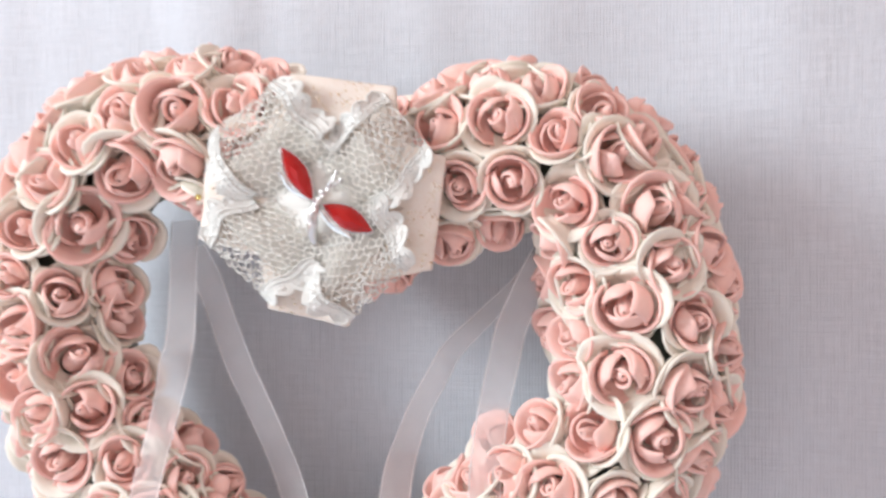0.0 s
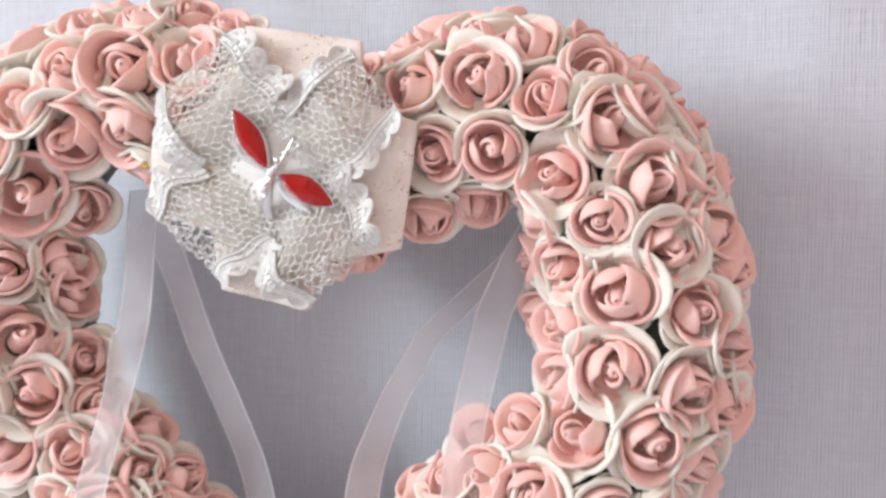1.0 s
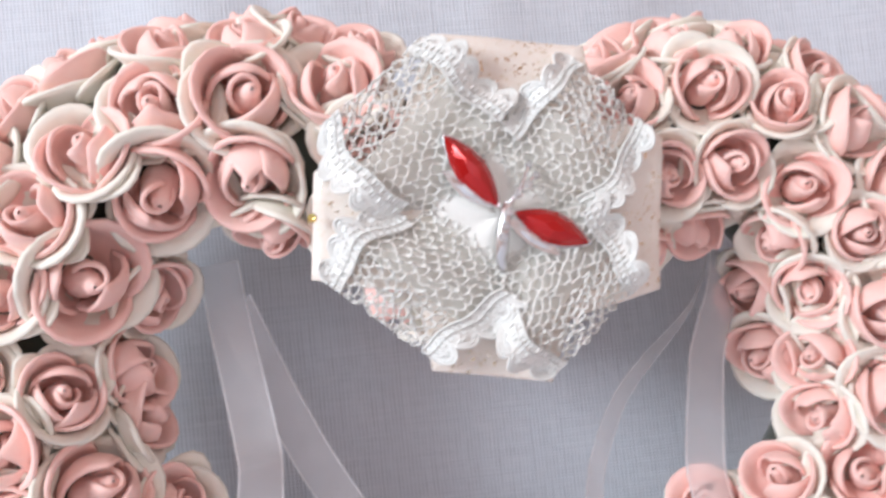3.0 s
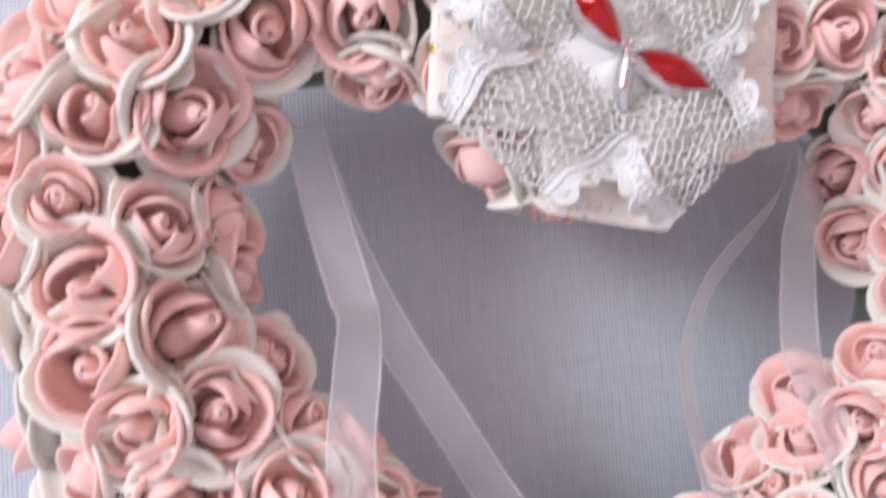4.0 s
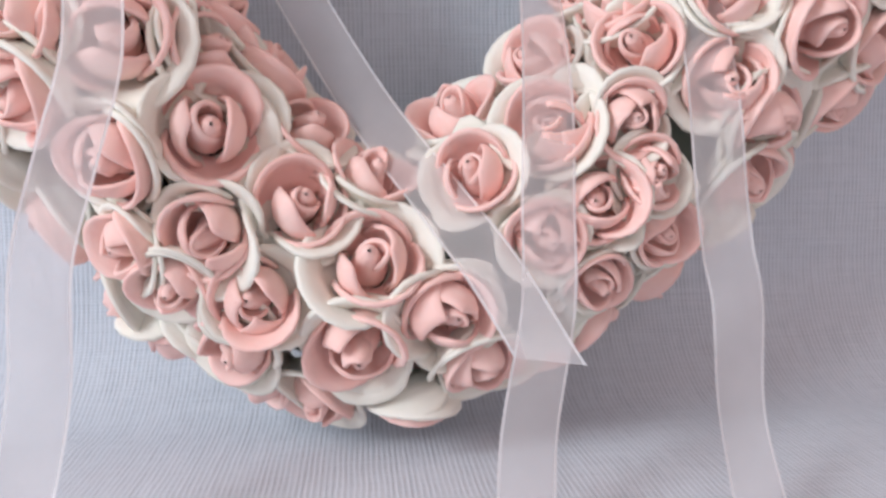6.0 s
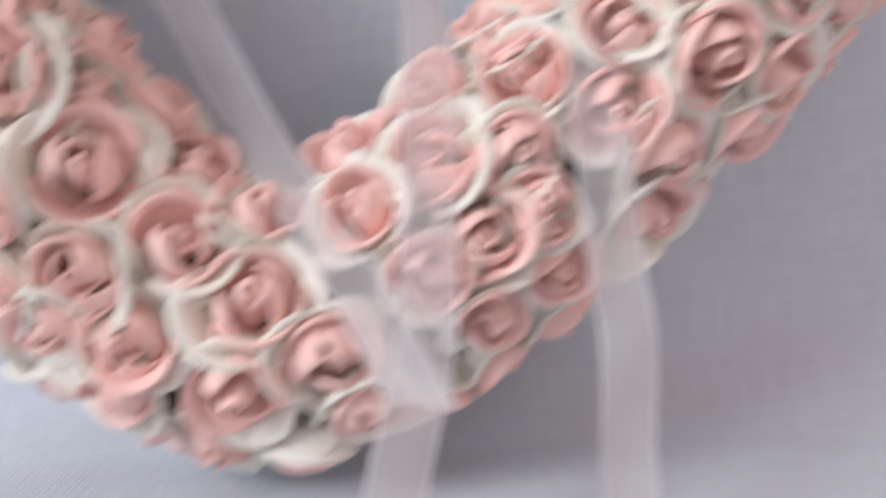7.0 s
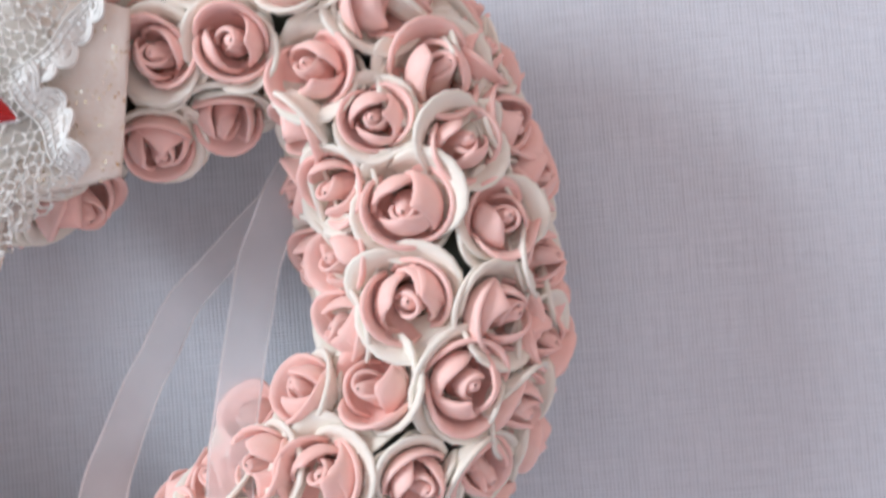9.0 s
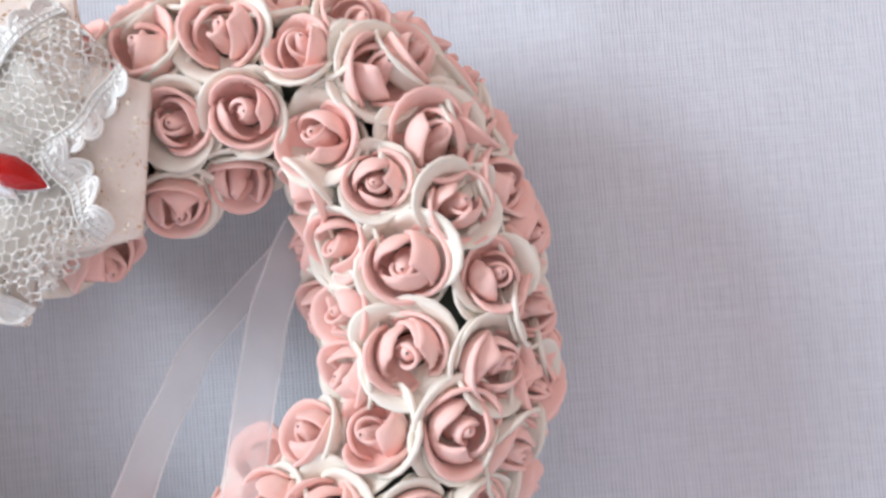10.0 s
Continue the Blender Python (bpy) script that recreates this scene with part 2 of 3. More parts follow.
for name, lo, hi in ROOM:
    tagged(part(name, slab(lo, hi), WOOD if name == "floor" else BOUNCE_PAINT, None), "bare wooden floor boards" if name == "floor" else "unseen room surface, tinted to warm the bounced light", name.split("_")[0], kind="structure")

table = new("table")
tagged(table, "wooden table under a white linen cloth", "table")
part("tabletop", slab((-0.585, -0.35, TABLE - 0.034), (0.60, 0.390, TABLE - 0.004)), WOOD, table)
for x in (-0.54, 0.55):
    for y in (-0.30, 0.32):
        part("leg", slab((x - 0.03, y - 0.03, FLOOR), (x + 0.03, y + 0.03, TABLE - 0.034)), WOOD, table)


def cloth():
    """One linen sheet that hangs on the wall, turns in a soft bend and lies on the table."""
    bend, top, front = 0.040, 0.85, -0.30
    line, run = [], []
    for s in np.linspace(0, 1, 90):
        line.append((WALL, top + (TABLE + bend - top) * s))
    for a in np.linspace(0, math.pi / 2, 22)[1:]:
        line.append((WALL - bend + bend * math.cos(a), TABLE + bend - bend * math.sin(a)))
    for s in np.linspace(0, 1, 75)[1:]:
        line.append((WALL - bend + (front - WALL + bend) * s, TABLE))
    line = np.array(line)
    run = np.r_[0, np.cumsum(np.linalg.norm(np.diff(line, axis=0), axis=1))]
    xs = np.linspace(-0.58, 0.56, 180)
    verts, uvs, faces = [], [], []
    for (y, z), r in zip(line, run):
        low = min(max((0.21 - z) / 0.1, 0), 1)
        for x in xs:
            hang = noise.noise((x * 13.0, r * 1.0, 3.1)) * (0.0040 + 0.0045 * min(max((z - 0.33) / 0.06, 0), 1)) + noise.noise((x * 26.0, r * 3.0, 8.0)) * 0.0007
            hang += noise.noise((x * 40.0, r * 1.2, 6.3)) * 0.0030 * min(max((z - 0.30) / 0.08, 0), 1) * min(max(0.35 - x * 4.0, 0.15), 1)
            crease = noise.noise((x * 11.0 + r * 9.0, r * 16.0, 5.0)) * 0.0045 * low
            lift = 0.0012 * abs(noise.noise((x * 14.0, y * 17.0, 1.0))) if y < WALL - bend else 0
            verts.append((x, y + hang * (1 - low) - abs(crease) * (1 if z > TABLE + 0.002 else 0) + 0.001, z + lift + abs(crease) * 0.5 * low))
            uvs.append((x, r))
    n = len(xs)
    for i in range(len(line) - 1):
        for j in range(n - 1):
            faces.append((i * n + j, i * n + j + 1, (i + 1) * n + j + 1, (i + 1) * n + j))
    ob = mesh_object("linen_cloth", verts, faces, LINEN, None, True, uvs)
    thick = ob.modifiers.new("thickness", "SOLIDIFY")
    thick.thickness, thick.offset = 0.0008, -1
    return tagged(ob, "white slubbed linen cloth hung behind and spread under the wreath", "cloth", kind="structure")


cloth()

# ---- the heart ring ----
HEART = [(-.098, .317), (-.078, .323), (-.042, .334), (-.020, .330), (-.006, .322), (.006, .304), (.0115, .276), (.010, .245),
         (-.003, .222), (-.032, .194), (-.058, .170), (-.09, .148), (-.112, .141), (-.138, .150), (-.160, .173), (-.178, .195),
         (-.206, .228), (-.221, .265), (-.222, .298), (-.208, .328), (-.188, .342), (-.157, .345), (-.127, .335)]
DEPTH, FACE = 0.312, 0.034
ring = smooth_line(HEART, 40, closed=True)

wreath = new("rose_heart_wreath")
wreath.location = (-0.112, DEPTH, TABLE)
tagged(wreath, "heart-shaped wreath of pink and ivory foam roses by a linen backdrop", "wreath")
ORIGIN = Vector(wreath.location)

core = Sheets()
core.tube([(x - ORIGIN.x, 0, z - ORIGIN.z) for x, z in ring[::6]], 0.0225, 12, closed=True)
core.link("ring", CORE, wreath)
tagged(bpy.data.objects["ring"], "dark green ring between the roses")


def petal(half, low, belly, lip, foot, tip, roll=0.0, point=0.0, spiral=0.0, slant=0.0, thick=0.085, wave=0.0, phase=0.0, nu=12, nv=8):
    """A curved foam petal in rose units: half its angle; its radius at the foot, the belly and the lip; the heights of foot and lip."""
    grid = []
    for i in range(nu):
        u = 2 * i / (nu - 1) - 1
        reach = (1 - 0.60 * abs(u) ** 3.4) * (1 - point * abs(u) ** 1.1) * (1 - slant * (u + 1) / 2)
        row = []
        for j in range(nv):
            v = j / (nv - 1) * reach
            a = half * u * (0.74 + 0.26 * j / (nv - 1)) * (1 - 0.25 * point * v)
            k = max(v - 0.45, 0) / 0.55
            r = low + (belly - low) * math.sin(math.pi / 2 * min(v / 0.45, 1)) + (lip - belly) * k * k * (3 - 2 * k) ** 0.5
            r += roll * v ** 5 + spiral * u + wave * math.sin(3.1 * u + phase) * v
            z = foot + (tip - foot) * v - abs(roll) * 0.5 * v ** 6 + wave * math.cos(2.3 * u + phase) * v
            row.append((r * math.cos(a), r * math.sin(a), z))
        grid.append(row)
    s = Sheets()
    s.solid(grid, thick)
    me = bpy.data.meshes.new("petal")
    me.from_pydata([tuple(v) for v in s.verts], [], s.faces)
    me.polygons.foreach_set("use_smooth", [True] * len(me.polygons))
    return me


def bud():
    """The closed heart of a rose: a slim rolled cone of foam on its foot."""
    s = Sheets()
    lean = random.uniform(-0.10, 0.10), random.uniform(-0.10, 0.10)
    s.tube([(lean[0] * z, lean[1] * z, z) for z in (-0.25, 0.0, 0.22, 0.46, 0.66, 0.80, 0.87, 0.89)], [0.16, 0.29, 0.30, 0.22, 0.16, 0.13, 0.10, 0.03], 14)
    me = bpy.data.meshes.new("rose")
    me.from_pydata([tuple(v) for v in s.verts], [], s.faces)
    me.polygons.foreach_set("use_smooth", [True] * len(me.polygons))
    me.materials.append(PINK)
    return me


def rose_kind():
    """The meshes of one rose: its bud, and its petals with their turn about the stem."""
    r = random.uniform
    petals = []
    start = r(0, 360)
    petals.append(("pink_petal", PINK, start, petal(radians(r(125, 165)), 0.16, r(0.20, 0.25), r(0.13, 0.19), 0.3, r(0.94, 1.02), 0.0, r(0, 0.2), r(0.03, 0.06), r(0.1, 0.4), 0.075, 0.01, r(0, 6), 16, 6)))
    for k in range(2):
        petals.append(("pink_petal", PINK, start + 180 * k + r(-30, 30),
                       petal(radians(r(68, 98)), 0.40, r(0.50, 0.57), r(0.14, 0.34), 0.0, r(0.96, 1.10), 0.0, r(0.0, 0.4), r(0.02, 0.08), r(0.05, 0.5), 0.085, r(0, 0.03), r(0, 6))))
    start += 80 + r(-30, 30)
    for k in range(2):
        petals.append(("pink_petal", PINK, start + 180 * k + r(-25, 25),
                       petal(radians(r(78, 104)), 0.34, r(0.68, 0.73), r(0.72, 0.90), 0.0, r(0.78, 0.96), r(0, 0.07), r(0.0, 0.30), r(0.0, 0.07), r(0.0, 0.35), 0.09, r(0, 0.04), r(0, 6))))
    if random.random() < 0.45:
        petals.append(("pink_petal", PINK, start + r(-30, 30),
                       petal(radians(r(54, 72)), 0.42, r(0.58, 0.62), r(0.06, 0.22), 0.05, r(0.98, 1.10), 0.0, r(0.2, 0.55), 0.0, r(0.0, 0.3), 0.085, r(0, 0.02), r(0, 6))))
    start = r(0, 360)
    for k in range(2):
        petals.append(("ivory_petal", WHITE, start + 180 * k + r(-15, 15),
                       petal(radians(r(80, 100)), 0.36, r(0.76, 0.80), r(0.96, 1.08), 0.0, r(0.54, 0.74), r(0.0, 0.10), r(0, 0.2), r(-0.02, 0.04), r(0, 0.25), 0.105, r(0.01, 0.04), r(0, 6))))
    for k in range(2 + (random.random() < 0.6)):
        petals.append(("ivory_petal", WHITE, start + 90 + 135 * k + r(-25, 25),
                       petal(radians(r(56, 78)), 0.36, r(0.78, 0.84), r(1.04, 1.20), -0.10, r(0.34, 0.62), r(0.0, 0.12), r(0, 0.75), r(-0.02, 0.04), r(0, 0.25), 0.095, r(0.01, 0.06), r(0, 6))))
    for _, mat, _, me in petals:
        me.materials.append(mat)
    return bud(), petals


random.seed(11)
KINDS = [rose_kind() for _ in range(18)]


def ring_point(along, around):
    """A place on the face of the wreath: percent along the heart, degrees outward round the ring; and the way out of it."""
    i = int(along / 100 * len(ring)) % len(ring)
    tangent = ring[(i + 1) % len(ring)] - ring[i - 1]
    tangent = tangent / np.linalg.norm(tangent)
    a = radians(around)
    way = Vector((-tangent[1] * math.sin(a), -math.cos(a), tangent[0] * math.sin(a)))
    return Vector((ring[i][0], DEPTH, ring[i][1])) + way * FACE, way


def rose(along, around, radius):
    """One foam rose, its size in millimetres, set on the ring."""
    size = radius * 1.14 / 1000
    place, way = ring_point(along, around)
    way = (way + Vector((random.uniform(-1, 1), random.uniform(-1, 1), random.uniform(-1, 1))) * 0.24).normalized()
    turn = way.to_track_quat("Z", "Y").to_matrix().to_4x4()
    place = place - way * size * 0.72 - ORIGIN
    centre, petals = random.choice(KINDS)
    ob = new("rose", centre)
    ob.parent = wreath
    ob.matrix_basis = Matrix.Translation(place) @ turn @ pose(0, 0, 0, 0, 0, random.uniform(0, 360)) @ Matrix.Scale(size, 4)
    for name, mat, angle, me in petals:
        leaf = new(name, me)
        leaf.parent = ob
        leaf.matrix_basis = pose(0, 0, 0, random.uniform(-5, 5), random.uniform(-5, 5), angle)


ROSES = {
    "crest": [(0.1, -92, 14.3), (0.5, -35, 11.9), (0.5, 0, 11.9), (0.5, 40, 11.9), (0.9, 82, 11.9), (1.8, -73, 13.8), (2.3, -35, 11.9), (4.5, 0, 11.9), (5.0, 58, 11.9), (6.0, -58, 10.8), (7.1, 25, 11.3), (7.2, 58, 11.9), (7.3, -17, 10.0), (8.1, 82, 11.9), (9.1, 53, 11.5), (9.2, -59, 10.8), (9.5, 19, 11.7), (9.5, 82, 11.9), (10.8, 50, 11.5), (10.9, -18, 10.9), (11.3, 82, 11.9)],
    "right lobe": [(13.2, 18, 9.9), (14.4, 82, 11.9), (15.3, 44, 10.8), (16.7, 82, 11.9), (17.1, -18, 11.1), (17.6, 25, 12.0), (17.8, 48, 10.8), (19.2, -47, 10.8), (19.4, 82, 11.9), (21.0, 56, 10.8), (21.1, 25, 13.3), (21.6, 82, 11.9), (21.7, -10, 9.5), (23.3, 55, 10.8), (23.4, -75, 11.9), (23.7, 22, 10.9), (24.0, -43, 10.8), (25.1, 66, 11.5), (25.4, -9, 12.6), (26.4, 33, 11.0)],
    "right side": [(27.0, -75, 11.9), (27.0, -47, 10.8), (27.5, 59, 10.8), (28.7, -12, 12.3), (28.8, 82, 11.9), (29.1, 31, 11.8), (29.7, 57, 10.8), (30.0, -47, 10.8), (30.6, 82, 11.9), (31.3, 18, 12.5), (31.7, 50, 10.8), (32.4, 82, 11.9), (33.0, -23, 11.8), (33.9, 45, 10.8), (34.7, 82, 11.9), (34.9, 20, 10.3), (35.2, -54, 10.8), (36.3, 48, 10.8), (36.5, -16, 11.7), (36.5, 82, 11.9), (37.4, -75, 11.9), (37.4, 18, 12.0), (37.6, -42, 10.8), (37.7, 62, 11.5), (38.5, -19, 9.8), (38.8, -59, 10.8), (39.2, 82, 11.9), (39.7, 34, 11.5), (40.1, -81, 11.5), (40.2, 4, 11.8), (40.5, -54, 10.8)],
    "right limb": [(41.0, 58, 11.9), (41.1, -32, 10.8), (42.3, 82, 11.9), (42.8, -11, 9.5), (43.2, 10, 9.5), (43.4, -66, 11.5), (43.8, 36, 9.5), (44.1, 82, 11.9), (44.6, -30, 11.7), (44.7, 4, 10.8), (45.7, 37, 9.5), (45.9, -74, 11.8), (45.9, 82, 11.9), (46.2, 5, 9.5), (46.8, -34, 10.8), (48.2, 82, 11.9), (49.5, 45, 10.8), (49.8, 13, 11.9), (51.5, 70, 11.5), (52.9, -15, 12.9), (53.0, 23, 12.0), (53.3, -56, 10.8), (53.8, 71, 11.5)],
    "tip": [(55.4, 82, 11.9), (56.1, 14, 10.6), (56.1, 44, 10.8), (56.5, -28, 11.7), (57.2, 82, 11.9), (57.9, 33, 9.5), (58.2, 7, 11.1), (58.7, -60, 10.8), (59.0, 82, 11.9), (59.5, 37, 9.5), (60.4, -24, 13.4), (60.8, -75, 11.9), (61.6, 15, 11.6), (61.7, 82, 11.9), (62.6, -48, 11.7), (63.9, -75, 11.9), (64.4, 82, 11.9), (64.5, -18, 13.9), (64.9, 25, 11.8), (65.3, -51, 10.8)],
    "left limb": [(66.1, 6, 11.0), (66.2, 58, 11.9), (66.6, -75, 11.9), (67.2, -26, 11.2), (68.0, 58, 11.9), (68.2, -57, 10.8), (68.9, 8, 12.9), (68.9, 37, 9.5), (68.9, 82, 11.9), (70.0, -25, 12.9), (70.2, 82, 11.9), (70.5, 38, 9.5), (70.7, -62, 11.5), (70.8, 6, 11.9), (72.0, 82, 11.9), (72.5, -33, 13.8), (72.6, 11, 13.3), (74.2, -71, 11.5), (74.3, 58, 11.9), (74.6, 4, 13.0), (75.6, 82, 11.9), (76.1, -29, 11.0), (76.1, 40, 11.9), (76.8, -67, 11.5)],
    "left side": [(77.0, 8, 9.5), (77.4, 82, 11.9), (78.3, 40, 11.9), (79.2, 82, 11.9), (79.7, 3, 11.7), (80.1, 40, 11.9), (80.9, -31, 14.8), (81.0, -68, 11.5), (81.0, 82, 11.9), (82.1, 3, 12.5), (82.4, 40, 11.9), (82.8, 82, 11.9), (84.2, 58, 11.9), (85.5, 6, 12.3), (86.0, 58, 11.9), (87.3, 82, 11.9), (87.5, -27, 14.3)],
    "left lobe": [(88.4, 12, 13.8), (89.0, 49, 11.4), (89.1, 82, 11.9), (90.9, 82, 11.9), (91.0, 48, 11.1), (91.2, 11, 14.5), (91.4, -27, 13.4), (92.3, 66, 11.5), (92.5, -58, 11.5), (93.7, 25, 13.1), (94.1, 61, 11.5), (95.4, 0, 11.9), (96.3, -35, 11.9), (97.7, 0, 11.9), (98.4, -85, 14.3), (98.6, -35, 11.9)],
}

# ---- rosette of lace and glitter net ----
HUB = Vector((-0.0985, 0.2755, 0.3150))
rosette = new("fabric_rosette")
rosette.location = HUB
tagged(rosette, "ivory lace rosette over peach glitter net on the wreath", "bow")


def loop_frame(edge_a, edge_b):
    """Axis, length and width of a folded loop whose outer fold runs from edge_a to edge_b, in the plane of the rosette."""
    a, b = np.array(edge_a) - (HUB.x, HUB.z), np.array(edge_b) - (HUB.x, HUB.z)
    return a, b


def on_loop(a, b, v, w, lift, neck=1.0):
    """v: 0 at the hub, 1 at the fold; w: 0 to 1 across. lift: towards the viewer."""
    mid, half = (a + b) / 2, (b - a) / 2
    q = mid * v + half * (2 * w - 1) * (neck + (1 - neck) * v)
    return (q[0], -lift, q[1])


def glitter_loop(a, b, lift):
    s = Sheets()
    rough = random.uniform(0, 9)
    puff = lambda v, w: lift + 0.0030 * math.sin(math.pi * min(v, 0.98)) + 0.0007 * math.sin(7 * w + rough) * v
    s.solid([[on_loop(a, b, v, w, puff(v, w), 1.6) for w in np.linspace(0, 1, 14)] for v in np.linspace(0.05, 1, 16)], 0.0006)
    s.solid([[on_loop(a, b, v, w, lift - 0.0012, 1.6) for w in np.linspace(0, 1, 8)] for v in np.linspace(0.05, 0.995, 8)], 0.0006)
    tagged(s.link("glitter_loop", GLITTER, rosette), "peach net loop with gold glitter")


def lace_loop(a, b, lift):
    """A folded loop of lace ribbon: an uneven net between two scalloped braids."""
    length, width = np.linalg.norm((a + b) / 2), np.linalg.norm(b - a)
    flow = random.uniform(0, 9)
    edge = lambda w: min(abs(2 * w - 1) ** 3, 1.3)
    puff = lambda v, w: (lift + 0.0062 * math.sin(math.pi * min(v ** 1.3 * 0.93, 1)) * (1 - 0.25 * edge(w)) + 0.0012 * math.sin(2.5 * math.pi * w + flow) * v
                         + 0.0020 * noise.noise((v * 4.0, w * 2.5, flow)) * min(v * 2, 1) + 0.0014 * edge(w) * math.sin(13.0 * v + flow + 3.0 * w))
    swell = lambda v: 0.86 + 0.22 * math.sin(math.pi * v ** 1.5) + 0.05 * math.sin(17.0 * v + flow)
    spot = lambda v, w, high: on_loop(a, b, v, 0.5 + (w - 0.5) * swell(v) + 0.045 * math.sin(6.5 * v + flow), high)
    ground = Sheets()
    ground.solid([[spot(v, w, puff(v, w) - 0.0012) for w in np.linspace(0.06, 0.94, 12)] for v in np.linspace(0.04, random.uniform(0.56, 0.72), 12)], 0.0003)
    net = Sheets()
    for layer, step in ((0, 0.0022), (1, 0.0030)):
        nodes = {}
        rows, cols = int(length / step / 0.62), max(5, int(width * 0.78 / step))
        for i in range(rows + 1):
            for j in range(cols + 1):
                v = 0.05 + 0.95 * (i + random.uniform(-0.38, 0.38)) / rows
                w = 0.11 + 0.78 * (j + (0.24 if (i + j) % 2 else -0.24) + random.uniform(-0.26, 0.26)) / cols
                v, w = min(max(v, 0.03), 1.0), min(max(w, 0.09), 0.91)
                nodes[i, j] = np.array(spot(v, w, puff(v, w) - 0.0022 * layer + random.uniform(-0.0002, 0.0002)))
        for (i, j), p in nodes.items():
            near = [((i + 1, j), 0.93), ((i, j + 1), 0.93 if (i + j) % 2 else 0.05), ((i + 1, j + 1), 0.04)]
            for q, chance in near:
                if q in nodes and random.random() < chance:
                    net.tube([p, (p + nodes[q]) / 2 + np.random.uniform(-0.0002, 0.0002, 3), nodes[q]], 0.00021 + 0.00012 * random.random(), 4)
    loop = net.link("lace_loop", LACE, rosette)
    tagged(loop, "ivory lace loop with an open net")
    tagged(ground.link("lace_ground", LACE_GROUND, loop), "sheer inner layer of the folded lace")
    for side in (0, 1):
        braid = Sheets()
        across = lambda w: w if side == 0 else 1 - w
        scallops = max(4, round(length / 0.0058))
        grid = []
        for v in np.linspace(0.38, 1.0, 6 * scallops + 1):
            bulge = abs(math.sin(math.pi * scallops * v)) ** 0.7
            outer = -0.03 - 0.08 * bulge
            grid.append([spot(v, across(w), puff(v, across(w)) + 0.0004) for w in np.linspace(outer, 0.115, 6)])
        braid.solid(grid, 0.0007)
        for w, r in ((0.115, 0.00030), (0.055, 0.00024)):
            vs = np.linspace(0.38, 1.0, 70)
            braid.tube([spot(v, across(w + 0.006 * (k % 2)), puff(v, across(w)) + 0.0010) for k, v in enumerate(vs)],
                       [r * (1.25 if k % 2 else 0.75) for k in range(70)], 5)
        for v in np.arange(0.38, 1.0, 0.0013 / length):
            lean, fat = random.uniform(-0.012, 0.012), random.uniform(0.00026, 0.00042)
            braid.tube([spot(v + lean, across(w), puff(v, across(w)) + 0.0008 + random.uniform(0, 0.0003)) for w in (0.01, 0.055)], fat, 4)
            braid.tube([spot(v - lean, across(w), puff(v, across(w)) + 0.0008 + random.uniform(0, 0.0003)) for w in (0.066, 0.11)], fat, 4)
        for k in range(scallops):
            centre = (k + 0.5) / scallops
            for turn in np.linspace(-1.15, 1.15, 8):
                fan = []
                for reach in (0.25, 0.6, 0.95):
                    v = centre + 0.5 / scallops * math.sin(turn) * reach
                    w = -0.01 - 0.09 * math.cos(turn) * reach
                    fan.append(spot(v, across(w), puff(v, across(w)) + 0.0007 + random.uniform(0, 0.0002)))
                if 0.38 < centre < 1:
                    braid.tube(fan, 0.00030, 4)
        for inset in (0.0, 0.03):
            line = []
            for v in np.linspace(0.38, 1.0, 8 * scallops + 1):
                bulge = abs(math.sin(math.pi * scallops * v)) ** 0.7
                w = -0.03 - 0.08 * bulge + inset
                line.append(spot(v, across(w), puff(v, across(w)) + 0.0007))
            braid.tube(line, 0.00044, 5)
        tagged(braid.link("braid", BRAID, loop), "white scalloped satin braid")


random.seed(5)
np.random.seed(5)
for ends in (((-.110, .362), (-.072, .356)), ((-.054, .331), (-.059, .293)), ((-.118, .279), (-.089, .273)), ((-.145, .304), (-.142, .330))):
    glitter_loop(*loop_frame(*ends), 0.0)
for lift, ends in ((0.0016, ((-.141, .339), (-.112, .361))), (0.0018, ((-.075, .353), (-.057, .332))),
                   (0.0020, ((-.063, .296), (-.089, .274))), (0.0017, ((-.117, .281), (-.143, .304)))):
    lace_loop(*loop_frame(*ends), lift)
knot = Sheets()
knot.solid([[(0.016 * r * math.cos(t), -0.0030 - 0.0018 * (1 - r) - 0.0005 * math.sin(5 * t), 0.016 * r * math.sin(t)) for r in np.linspace(0.02, 1, 6)]
            for t in np.linspace(0, 2 * math.pi, 25)], 0.0008)
tagged(knot.link("gathered_centre", LACE, rosette), "gathered lace at the middle of the rosette")
for x, z in ((-.1435, .3185), (-.1005, .2850)):
    s = Sheets()
    s.tube([(x - HUB.x, -0.0036, z - HUB.z), (x - HUB.x, -0.0042, z - HUB.z)], 0.0012, 10)
    tagged(s.link("sequin", SEQUIN, rosette), "small gold sequin")

# ---- butterfly brooch ----
brooch = new("butterfly_brooch")
brooch.location = (-0.0970, 0.2688, 0.3155)
tagged(brooch, "silver butterfly brooch with two red marquise stones, pinned on lace", "brooch")
BASE = Vector(brooch.location)


